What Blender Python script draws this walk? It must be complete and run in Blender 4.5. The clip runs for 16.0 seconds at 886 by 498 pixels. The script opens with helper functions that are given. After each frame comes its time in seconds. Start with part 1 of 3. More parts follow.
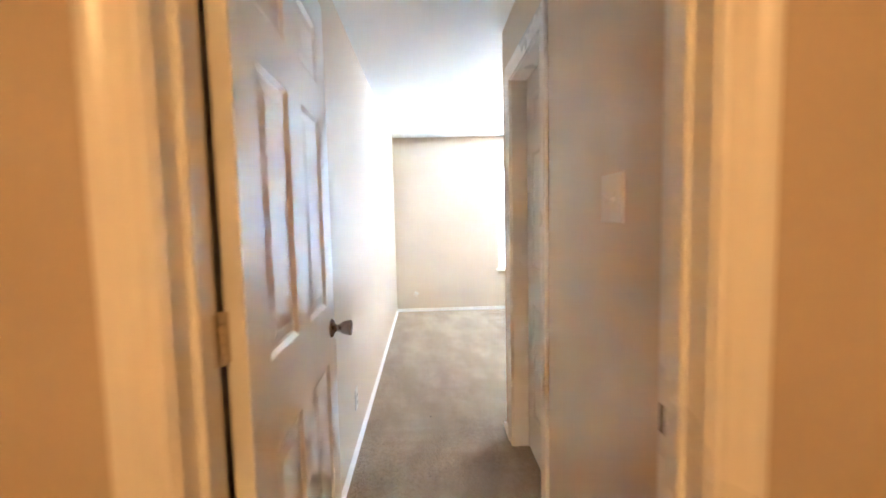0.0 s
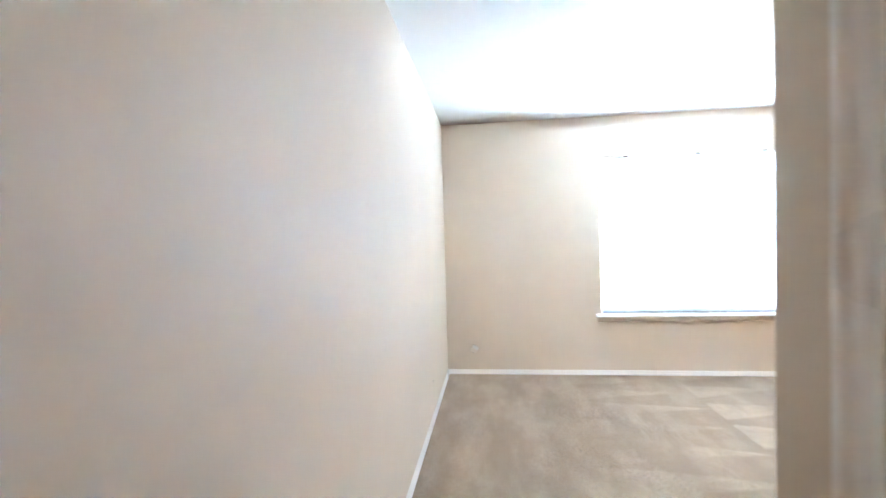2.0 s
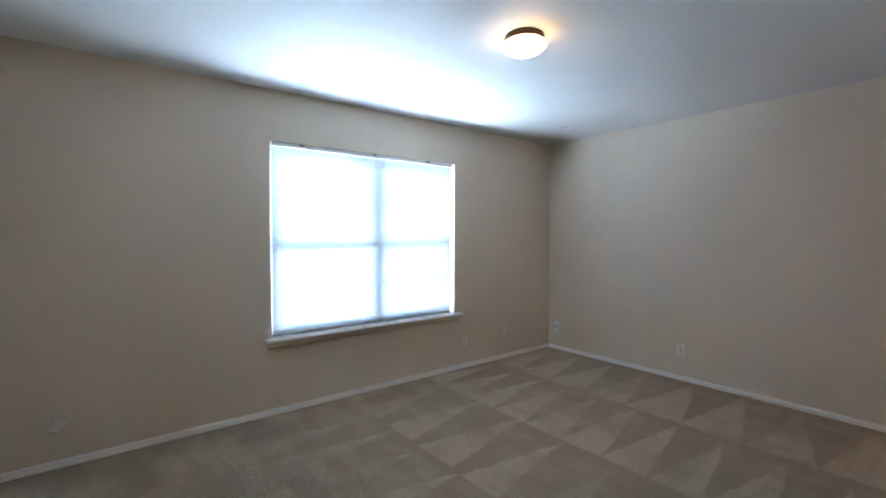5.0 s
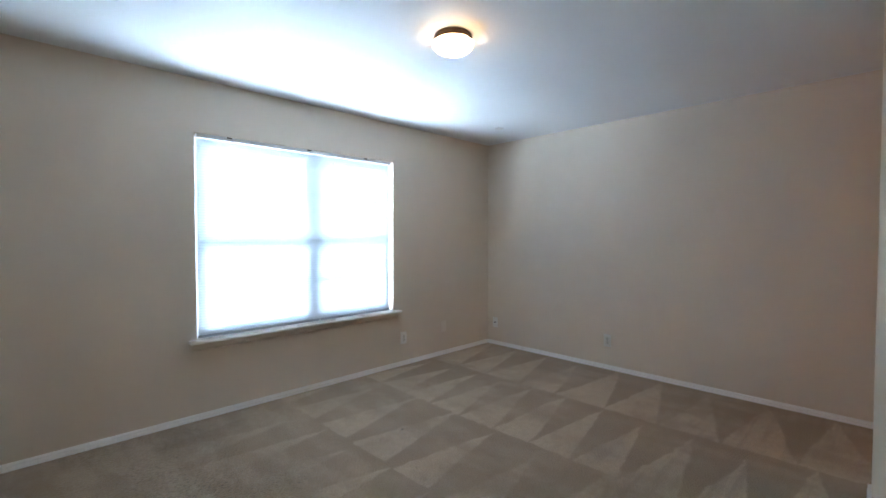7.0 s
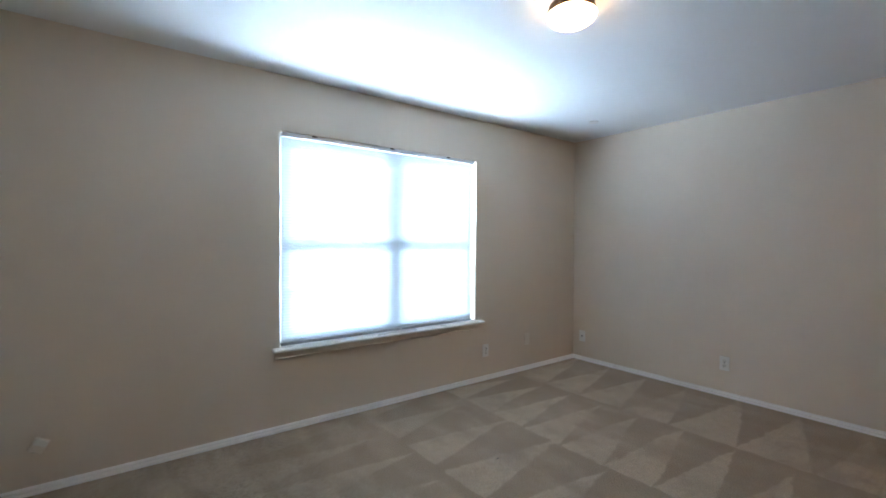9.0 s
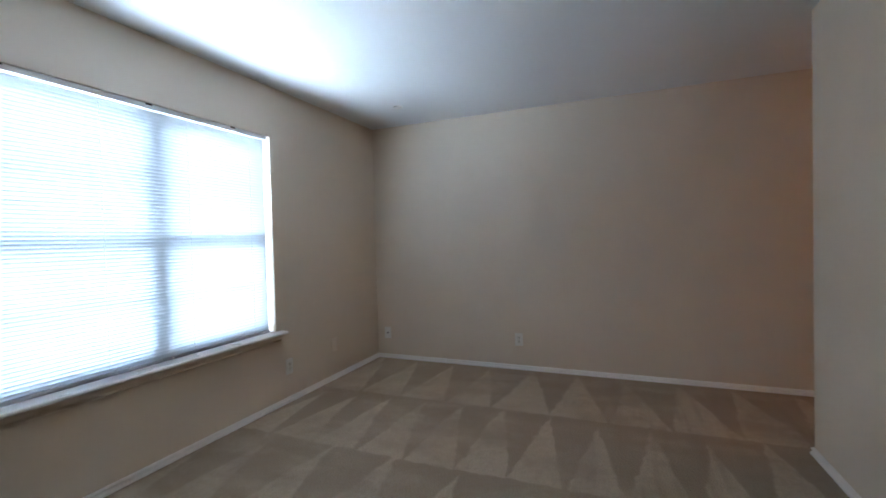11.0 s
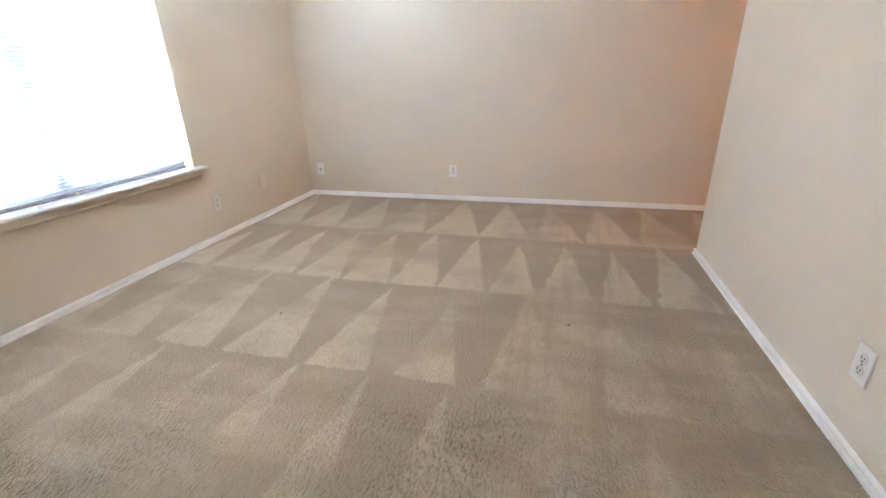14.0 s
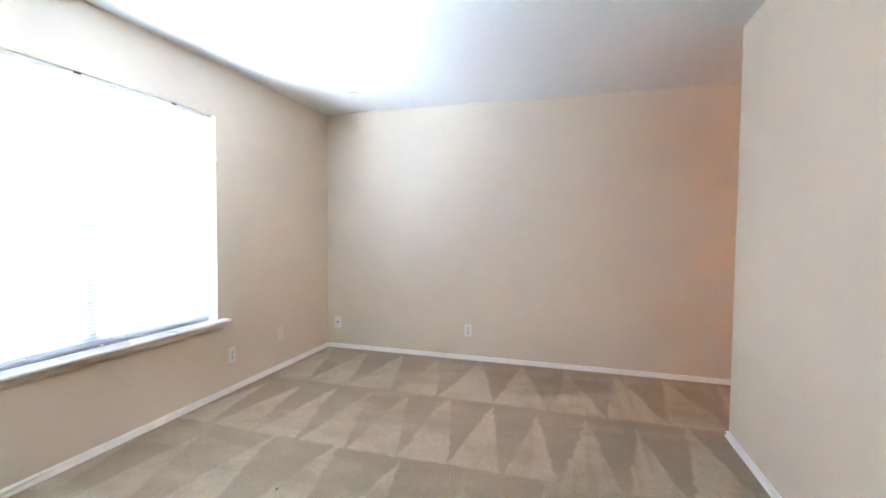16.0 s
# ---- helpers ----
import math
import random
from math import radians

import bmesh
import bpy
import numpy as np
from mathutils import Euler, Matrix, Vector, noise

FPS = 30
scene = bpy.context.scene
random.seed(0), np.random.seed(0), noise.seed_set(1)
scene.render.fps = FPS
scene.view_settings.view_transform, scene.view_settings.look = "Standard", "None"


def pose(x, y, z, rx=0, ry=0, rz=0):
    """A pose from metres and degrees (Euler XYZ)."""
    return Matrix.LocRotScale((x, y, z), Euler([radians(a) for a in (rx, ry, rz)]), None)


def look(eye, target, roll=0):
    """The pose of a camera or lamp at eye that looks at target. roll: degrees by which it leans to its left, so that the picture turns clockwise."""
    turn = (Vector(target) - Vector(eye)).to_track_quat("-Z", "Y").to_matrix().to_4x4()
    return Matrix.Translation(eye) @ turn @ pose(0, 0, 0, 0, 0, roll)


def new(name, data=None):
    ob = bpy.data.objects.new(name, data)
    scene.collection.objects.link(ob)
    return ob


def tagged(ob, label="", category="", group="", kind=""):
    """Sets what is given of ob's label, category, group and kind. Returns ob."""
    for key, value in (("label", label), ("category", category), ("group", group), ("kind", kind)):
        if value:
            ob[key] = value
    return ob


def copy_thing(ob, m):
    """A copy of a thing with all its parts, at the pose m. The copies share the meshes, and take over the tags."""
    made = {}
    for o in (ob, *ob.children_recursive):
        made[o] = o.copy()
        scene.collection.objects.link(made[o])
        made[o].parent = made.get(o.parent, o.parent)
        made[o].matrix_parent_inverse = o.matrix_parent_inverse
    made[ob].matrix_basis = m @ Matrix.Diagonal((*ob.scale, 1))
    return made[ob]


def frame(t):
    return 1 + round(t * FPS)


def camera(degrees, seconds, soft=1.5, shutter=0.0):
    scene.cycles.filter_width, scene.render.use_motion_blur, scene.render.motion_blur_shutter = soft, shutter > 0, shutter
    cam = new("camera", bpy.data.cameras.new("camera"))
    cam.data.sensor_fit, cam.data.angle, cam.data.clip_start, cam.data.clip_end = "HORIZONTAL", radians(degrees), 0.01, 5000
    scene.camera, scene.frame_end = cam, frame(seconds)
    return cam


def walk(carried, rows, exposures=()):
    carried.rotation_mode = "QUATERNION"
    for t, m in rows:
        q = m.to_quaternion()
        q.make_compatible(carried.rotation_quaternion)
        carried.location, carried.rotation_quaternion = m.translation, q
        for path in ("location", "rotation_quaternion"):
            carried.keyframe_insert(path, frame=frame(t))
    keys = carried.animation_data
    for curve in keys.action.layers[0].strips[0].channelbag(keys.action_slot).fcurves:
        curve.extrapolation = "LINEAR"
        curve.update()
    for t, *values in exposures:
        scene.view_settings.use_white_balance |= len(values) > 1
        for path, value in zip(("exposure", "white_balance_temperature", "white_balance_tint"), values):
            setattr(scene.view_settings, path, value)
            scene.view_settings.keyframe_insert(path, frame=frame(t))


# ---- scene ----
cam = camera(91.7, 16.0, 1.6, 0.5)
PATH = [
    (0, (0.425, -2.566, 1.337), (0.5, -0.573, 1.18), -1.3),
    (0.3, (0.456, -2.265, 1.307), (0.487, -0.271, 1.149), -2.2),
    (0.5, (0.48, -2.101, 1.31), (0.436, -0.107, 1.16), -1.3),
    (0.7, (0.514, -1.923, 1.338), (0.426, 0.07, 1.19), -0.5),
    (1, (0.505, -1.668, 1.32), (0.374, 0.323, 1.178), 0.3),
    (1.5, (0.477, -1.202, 1.294), (0.363, 0.793, 1.202), -1.1),
    (2, (0.445, -0.756, 1.319), (0.219, 1.23, 1.267), -1.6),
    (2.5, (0.452, -0.403, 1.351), (0.325, 1.59, 1.262), 0.2),
    (3, (0.404, -0.007, 1.409), (0.659, 1.976, 1.378), -1.6),
    (3.5, (0.42, 0.134, 1.362), (1.062, 2.028, 1.341), -1.3),
    (4, (0.434, 0.14, 1.328), (1.372, 1.906, 1.28), -0.4),
    (4.5, (0.485, 0.12, 1.337), (1.59, 1.785, 1.267), 0.1),
    (5, (0.511, 0.086, 1.332), (1.735, 1.667, 1.268), -0.0),
    (5.2, (0.527, 0.072, 1.344), (1.789, 1.621, 1.269), -0.1),
    (7.3, (0.566, 0.0, 1.291), (1.970, 1.422, 1.2365), 0.0),
    (7.5, (0.556, 0.013, 1.292), (1.916, 1.478, 1.240), 0.1),
    (8, (0.492, 0.1015, 1.3245), (1.719, 1.6805, 1.2735), 0.4),
    (8.2, (0.4955, 0.1475, 1.3165), (1.6065, 1.8095, 1.246), -0.2),
    (10.3, (0.735, 0.887, 1.248), (2.406, 1.985, 1.248), -1.5),
    (10.5, (0.712, 0.941, 1.239), (2.466, 1.901, 1.2), -2.0),
    (11, (0.703, 0.957, 1.231), (2.552, 1.717, 1.185), -1.5),
    (11.5, (0.705, 0.935, 1.218), (2.611, 1.538, 1.159), -0.7),
    (12, (0.706, 0.932, 1.228), (2.653, 1.385, 1.166), -0.6),
    (12.5, (0.701, 0.907, 1.203), (2.651, 1.325, 1.052), -0.6),
    (13, (0.714, 0.881, 1.152), (2.601, 1.345, 0.678), -0.9),
    (13.5, (0.721, 0.884, 1.107), (2.525, 1.355, 0.384), -1.3),
    (14, (0.724, 0.889, 1.114), (2.514, 1.378, 0.367), -1.7),
    (14.5, (0.717, 0.912, 1.163), (2.582, 1.428, 0.656), -1.1),
    (15, (0.706, 0.937, 1.21), (2.619, 1.476, 0.994), -0.4),
    (15.5, (0.704, 0.905, 1.223), (2.622, 1.467, 1.156), 0.4),
    (16, (0.707, 0.9, 1.225), (2.619, 1.479, 1.138), 0.4),
]
EXPOSURES = [(0.0, 2.45, 6400, 12), (0.5, 2.6, 6400, 12), (1.0, 2.55, 6400, 12), (1.5, 2.2, 6400, 12), (2.0, 1.9, 6400, 12), (2.5, 1.6, 6400, 12), (3.0, 1.1, 6400, 12), (3.5, 0.75, 6400, 12), (4.0, 0.32, 6400, 12), (5.0, -0.25, 6400, 12), (8.0, -0.05, 6400, 12), (11.0, -0.5, 6600, 14), (12.0, 0.28, 6700, 15), (12.5, 0.60, 6750, 15), (13.0, 0.82, 6800, 15), (14.0, 1.22, 6900, 15), (15.0, 1.40, 6900, 15), (16.0, 1.12, 6780, 15)]
DAY_POWER, DAY_COLOR = 1350.0, (0.575, 0.785, 1.0)
LAMP_GLOW, HALL_GLOW, RECESS_GLOW = 18.0, 38.0, 46.0
SLAT_TILT = -65.0
LINT = [(2.345, 2.190, 20), (0.423, 0.162, 80), (0.153, 0.885, 75), (2.529, 0.791, 140)]
walk(cam, [(t, look(eye, goal, roll)) for t, eye, goal, roll in PATH], EXPOSURES)

# ---- world and large lights ----
world = bpy.data.worlds.new("overcast sky")
world.use_nodes = True
scene.world = world
sky = world.node_tree.nodes.new("ShaderNodeTexSky")
sky.sky_type, sky.sun_disc, sky.sun_elevation, sky.sun_rotation = "NISHITA", False, radians(50), radians(160)
back = world.node_tree.nodes["Background"]
back.inputs["Strength"].default_value = 0.1
world.node_tree.links.new(sky.outputs["Color"], back.inputs["Color"])

WIN_X0, WIN_X1, WIN_Z0, WIN_Z1 = 1.430, 3.148, 0.580, 2.012
day = bpy.data.lights.new("daylight", "AREA")
day.shape, day.size, day.size_y = "RECTANGLE", 2.40, 2.00
day.energy, day.color = DAY_POWER, DAY_COLOR
day_ob = new("daylight", day)
day_ob.matrix_world = look((2.00, 3.82, 1.52), (2.00, 0, 1.52))

# ---- materials ----


class Mat:
    """A node material with short helpers."""

    def __init__(self, name, rough=0.6, metal=0.0):
        self.m = bpy.data.materials.new(name)
        self.m.use_nodes = True
        self.n, self.l = self.m.node_tree.nodes, self.m.node_tree.links
        self.b = self.n["Principled BSDF"]
        self.b.inputs["Roughness"].default_value = rough
        self.b.inputs["Metallic"].default_value = metal
        self.pos = self.n.new("ShaderNodeNewGeometry").outputs["Position"]

    def put(self, sock, v):
        if isinstance(v, bpy.types.NodeSocket):
            self.l.new(v, sock)
        else:
            sock.default_value = v

    def math(self, op, a, b=0.0, clamp=False):
        q = self.n.new("ShaderNodeMath")
        q.operation, q.use_clamp = op, clamp
        self.put(q.inputs[0], a)
        self.put(q.inputs[1], b)
        return q.outputs[0]

    def noise(self, scale, detail=3.0, rough=0.55, vec=None, dims="3D"):
        q = self.n.new("ShaderNodeTexNoise")
        q.noise_dimensions = dims
        q.inputs["Scale"].default_value, q.inputs["Detail"].default_value, q.inputs["Roughness"].default_value = scale, detail, rough
        self.l.new(vec or self.pos, q.inputs["Vector"])
        return q.outputs["Fac"]

    def ramp(self, fac, lo, hi):
        q = self.n.new("ShaderNodeMapRange")
        q.interpolation_type = "SMOOTHSTEP"
        self.put(q.inputs["Value"], fac)
        q.inputs["From Min"].default_value, q.inputs["From Max"].default_value = lo, hi
        return q.outputs["Result"]

    def mix(self, fac, a, b):
        q = self.n.new("ShaderNodeMix")
        q.data_type = "RGBA"
        self.put(q.inputs[0], fac)
        for sock, v in ((q.inputs[6], a), (q.inputs[7], b)):
            self.put(sock, (*v, 1) if isinstance(v, tuple) else v)
        return q.outputs[2]

    def color(self, v):
        self.put(self.b.inputs["Base Color"], (*v, 1) if isinstance(v, tuple) else v)
        return self

    def bump(self, height, strength, dist):
        q = self.n.new("ShaderNodeBump")
        q.inputs["Strength"].default_value, q.inputs["Distance"].default_value = strength, dist
        self.l.new(height, q.inputs["Height"])
        self.l.new(q.outputs["Normal"], self.b.inputs["Normal"])
        return self


def scaled(c, k):
    return tuple(v * k for v in c)


def paint(name, c, rough, grain=260.0, strength=0.12, wear=0.06):
    """Rolled wall paint: fine orange peel, faint roller patches and scuffs."""
    m = Mat(name, rough)
    patches = m.ramp(m.noise(1.3, 4), 0.3, 0.7)
    scuffs = m.ramp(m.noise(7.0, 6, 0.7), 0.58, 0.8)
    base = m.mix(patches, scaled(c, 1 - wear * 0.5), scaled(c, 1 + wear * 0.5))
    m.color(m.mix(m.math("MULTIPLY", scuffs, wear * 2), base, scaled(c, 0.78)))
    m.bump(m.noise(grain, 2), strength, 0.004)
    m.put(m.b.inputs["Roughness"], m.math("ADD", m.math("MULTIPLY", patches, 0.08), rough - 0.04))
    return m.m


WALL = paint("greige wall paint", (0.728, 0.620, 0.502), 0.50, 260.0, 0.08)
CEIL = paint("white ceiling texture", (0.84, 0.838, 0.832), 0.54, 120.0, 0.14, 0.03)
TRIM = paint("white semigloss trim paint", (0.92, 0.895, 0.87), 0.30, 340.0, 0.05, 0.05)
DOOR = paint("white satin door paint", (0.88, 0.86, 0.83), 0.36, 300.0, 0.06, 0.05)
PLASTIC = paint("off white plastic", (0.82, 0.79, 0.74), 0.3, 500.0, 0.02, 0.04)
VINYL = paint("white vinyl window frame", (0.78, 0.79, 0.80), 0.4, 400.0, 0.03, 0.04)
# the white rail's shade against the bright window is put into this grey
RAIL_SHADED = paint("vinyl bottom rail with shade in its grey", (0.42, 0.43, 0.45), 0.4, 400.0, 0.03, 0.04)
PAINTED = paint("painted over plastic", (0.79, 0.70, 0.60), 0.4, 400.0, 0.03, 0.04)
IVORY = paint("ivory socket plastic", (0.76, 0.72, 0.65), 0.35, 500.0, 0.02, 0.03)
SLOT = Mat("dark slot", 0.6).color((0.02, 0.02, 0.02)).m
HALLPAINT = paint("tan hall wall paint", (0.60, 0.50, 0.40), 0.55)
HINGE = paint("cream painted hinge", (0.62, 0.53, 0.42), 0.4, 300.0, 0.05, 0.1)


def metal(name, c, rough):
    m = Mat(name, rough, 1.0)
    m.color(m.mix(m.ramp(m.noise(60, 4), 0.35, 0.7), scaled(c, 0.8), c))
    m.put(m.b.inputs["Roughness"], m.math("ADD", m.math("MULTIPLY", m.noise(220, 3), 0.18), rough - 0.09))
    return m.m


NICKEL = metal("satin nickel", (0.38, 0.34, 0.30), 0.24)
BRONZE = metal("oil rubbed bronze", (0.11, 0.075, 0.055), 0.42)


def carpet_material():
    """Cut pile carpet with the wedge marks that a vacuum cleaner leaves in the pile."""
    m = Mat("beige cut pile carpet", 0.95)
    sep = m.n.new("ShaderNodeSeparateXYZ")
    m.l.new(m.pos, sep.inputs[0])
    x, y = sep.outputs[0], sep.outputs[1]
    wob = m.math("MULTIPLY", m.math("SUBTRACT", m.noise(0.8, 1), 0.5), 0.16)
    wob2 = m.math("MULTIPLY", m.math("SUBTRACT", m.noise(14.0, 4), 0.5), 0.06)
    xx = m.math("ADD", x, m.math("ADD", m.math("MULTIPLY", wob, 0.35), wob2))
    yy = m.math("ADD", y, m.math("ADD", wob, wob2))
    row = m.math("ADD", m.math("LESS_THAN", xx, 3.63), m.math("ADD", m.math("LESS_THAN", xx, 2.79), m.math("LESS_THAN", xx, 2.01)))

    def by_row(*values):
        total = values[0]
        for k, v in enumerate(values[1:], 1):
            total = m.math("ADD", m.math("MULTIPLY", m.math("COMPARE", row, float(k)), v - values[0]), total)
        return total

    u = m.math("DIVIDE", m.math("SUBTRACT", by_row(4.58, 3.62, 2.77, 1.99), xx), by_row(0.93, 0.81, 0.74, 0.50))
    centre = m.math("ADD", yy, m.math("MULTIPLY", u, by_row(0.10, 0.03, 0.05, 0.02)))
    cells = m.math("ADD", m.math("DIVIDE", m.math("SUBTRACT", centre, by_row(1.71, 1.70, 1.38, 1.217)), by_row(0.377, 0.297, 0.392, 0.332)), 0.5)
    v = m.math("ABSOLUTE", m.math("MULTIPLY", m.math("SUBTRACT", m.math("FRACT", cells), 0.5), 2.0))
    cell = m.math("FLOOR", cells)
    rnd2 = m.n.new("ShaderNodeTexWhiteNoise")
    rnd2.noise_dimensions = "2D"
    comb = m.n.new("ShaderNodeCombineXYZ")
    m.l.new(row, comb.inputs[0])
    m.l.new(cell, comb.inputs[1])
    m.l.new(comb.outputs[0], rnd2.inputs["Vector"])
    wide = m.math("ADD", m.math("MULTIPLY", u, by_row(1.0, 0.95, 0.74, 0.50)), m.math("SUBTRACT", m.math("MULTIPLY", rnd2.outputs["Value"], 0.20), 0.12))
    wedge = m.ramp(m.math("SUBTRACT", wide, v), -0.04, 0.08)
    # the marks fade out where feet have crossed the pile
    keep = m.math("MULTIPLY", m.ramp(m.noise(1.7, 4, 0.6), 0.37, 0.61), m.ramp(x, 0.5, 1.75))
    keep = m.math("ADD", m.math("MULTIPLY", keep, 0.7), m.math("MULTIPLY", m.ramp(x, 1.2, 2.4), 0.25))
    keep = m.math("MULTIPLY", keep, m.math("SUBTRACT", 1.0, m.math("MULTIPLY", m.math("MULTIPLY", m.ramp(y, 1.9, 2.9), m.ramp(x, 3.4, 2.4)), 0.45)))
    along = m.n.new("ShaderNodeMapping")
    along.inputs["Scale"].default_value = (1.5, 0.55, 1.0)
    m.l.new(m.pos, along.inputs["Vector"])
    keep = m.math("MULTIPLY", keep, m.math("SUBTRACT", 1.0, m.math("MULTIPLY", m.math("MULTIPLY", m.ramp(y, 1.25, 0.95), m.math("GREATER_THAN", row, 1.5)), 0.6)))
    patch = m.ramp(m.noise(3.4, 5, 0.58, along.outputs["Vector"]), 0.36, 0.68)
    tone = m.math("ADD", m.math("MULTIPLY", wedge, keep), m.math("MULTIPLY", patch, m.math("SUBTRACT", 0.60, m.math("MULTIPLY", keep, 0.46))), clamp=True)
    tuft = m.noise(105, 3, 0.75)
    mott = m.noise(30, 3, 0.65)
    stretch = m.n.new("ShaderNodeMapping")
    stretch.inputs["Rotation"].default_value, stretch.inputs["Scale"].default_value = (0, 0, radians(35)), (1.0, 2.2, 1.0)
    m.l.new(m.pos, stretch.inputs["Vector"])
    clump = m.noise(48, 2, 0.5, stretch.outputs["Vector"])
    rough_spots = m.math("MULTIPLY", m.ramp(m.noise(1.3, 5, 0.6), 0.42, 0.64), m.math("ADD", 0.25, m.math("MULTIPLY", m.ramp(x, 2.5, 1.6), 0.75)))
    dark, light = (0.345, 0.248, 0.160), (0.555, 0.425, 0.298)
    base = m.mix(tone, dark, light)
    base = m.mix(m.math("MULTIPLY", m.ramp(mott, 0.40, 0.66), 0.22), base, scaled(dark, 0.82))
    # shade in the hollows of tufts and clumps, painted into the colour
    base = m.mix(m.math("MULTIPLY", m.ramp(tuft, 0.56, 0.36), 0.36), base, scaled(dark, 0.66))
    base = m.mix(m.math("MULTIPLY", m.math("MULTIPLY", m.ramp(clump, 0.50, 0.38), rough_spots), 0.62), base, scaled(dark, 0.45))
    tracks = m.n.new("ShaderNodeMapping")
    tracks.inputs["Scale"].default_value = (0.5, 8.0, 1.0)
    m.l.new(m.pos, tracks.inputs["Vector"])
    track = m.math("MULTIPLY", m.ramp(m.noise(1.6, 4, 0.6, tracks.outputs["Vector"]), 0.46, 0.66), m.ramp(y, 1.7, 0.9))
    base = m.mix(m.math("MULTIPLY", track, 0.42), base, scaled(dark, 0.86))
    m.color(base)
    m.b.inputs["Sheen Weight"].default_value = 0.15
    m.bump(m.math("ADD", m.math("ADD", m.math("MULTIPLY", tuft, 0.6), m.math("MULTIPLY", clump, m.math("ADD", 0.4, m.math("MULTIPLY", rough_spots, 1.0)))), m.math("MULTIPLY", mott, 0.5)), 0.8, 0.028)
    return m.m


CARPET = carpet_material()


def glow(name, c, strength):
    m = Mat(name, 0.3).color((0.9, 0.88, 0.84))
    m.b.inputs["Emission Color"].default_value = (*c, 1)
    m.b.inputs["Emission Strength"].default_value = strength
    return m.m


DOME = glow("lit opal glass", (1.0, 0.68, 0.38), LAMP_GLOW)
DOME_RECESS = glow("glass of the added recess lamp", (1.0, 0.52, 0.16), RECESS_GLOW)
DOME_HALL = glow("lit hall lamp glass", (1.0, 0.57, 0.22), HALL_GLOW)


def slat_material():
    m = Mat("white vinyl blind slat", 0.45).color((0.72, 0.735, 0.75))
    trans = m.n.new("ShaderNodeBsdfTranslucent")
    trans.inputs["Color"].default_value = (0.86, 0.93, 1.0, 1)
    both = m.n.new("ShaderNodeMixShader")
    m.put(both.inputs[0], m.math("ADD", 0.072, m.math("MULTIPLY", m.noise(9, 2), 0.05)))
    m.l.new(m.b.outputs[0], both.inputs[1])
    m.l.new(trans.outputs[0], both.inputs[2])
    m.l.new(both.outputs[0], m.n["Material Output"].inputs["Surface"])
    return m.m


SLAT = slat_material()


def glass_material():
    m = Mat("window glass", 0.02)
    m.b.inputs["Transmission Weight"].default_value = 1.0
    m.b.inputs["IOR"].default_value = 1.45
    m.color((0.95, 0.98, 0.97))
    return m.m


GLASS = glass_material()

# ---- mesh helpers ----


def mesh_of(name, bm, material, smooth=False):
    bmesh.ops.recalc_face_normals(bm, faces=bm.faces)
    me = bpy.data.meshes.new(name)
    bm.to_mesh(me)
    bm.free()
    me.materials.append(material)
    if smooth:
        me.shade_smooth()
    return me


def top(name, bm, material, m=None, smooth=False, **tags):
    ob = new(name, mesh_of(name, bm, material, smooth))
    if m is not None:
        ob.matrix_world = m
    return tagged(ob, **tags)


def empty(name, m, **tags):
    ob = new(name)
    ob.matrix_world = m
    ob.empty_display_size = 0.1
    return tagged(ob, **tags)


def part(name, bm, material, parent, label="", m=None, smooth=False):
    ob = new(name, mesh_of(name, bm, material, smooth))
    ob.parent = parent
    if m is not None:
        ob.matrix_local = m
    if label:
        tagged(ob, label=label)
    return ob


def add_box(bm, x0, x1, y0, y1, z0, z1, bevel=0.0, seg=2):
    made = bmesh.ops.create_cube(bm, size=1)["verts"]
    for v in made:
        v.co = Vector((x0 + (v.co.x + 0.5) * (x1 - x0), y0 + (v.co.y + 0.5) * (y1 - y0), z0 + (v.co.z + 0.5) * (z1 - z0)))
    if bevel:
        edges = list({e for v in made for e in v.link_edges})
        bmesh.ops.bevel(bm, geom=edges, offset=bevel, segments=seg, profile=0.5, affect="EDGES")
    return bm


def box(x0, x1, y0, y1, z0, z1, bevel=0.0, seg=2):
    return add_box(bmesh.new(), x0, x1, y0, y1, z0, z1, bevel, seg)


def lathe(profile, seg=40):
    """A turned shape about z, from (radius, height) pairs."""
    bm = bmesh.new()
    rings = []
    for r, z in profile:
        if r < 1e-6:
            rings.append([bm.verts.new((0, 0, z))])
        else:
            rings.append([bm.verts.new((r * math.cos(2 * math.pi * i / seg), r * math.sin(2 * math.pi * i / seg), z)) for i in range(seg)])
    for a, b in zip(rings, rings[1:]):
        for i in range(seg):
            j = (i + 1) % seg
            if len(a) == 1 and len(b) == 1:
                continue
            if len(a) == 1:
                bm.faces.new((a[0], b[i], b[j]))
            elif len(b) == 1:
                bm.faces.new((a[i], a[j], b[0]))
            else:
                bm.faces.new((a[i], a[j], b[j], b[i]))
    return bm


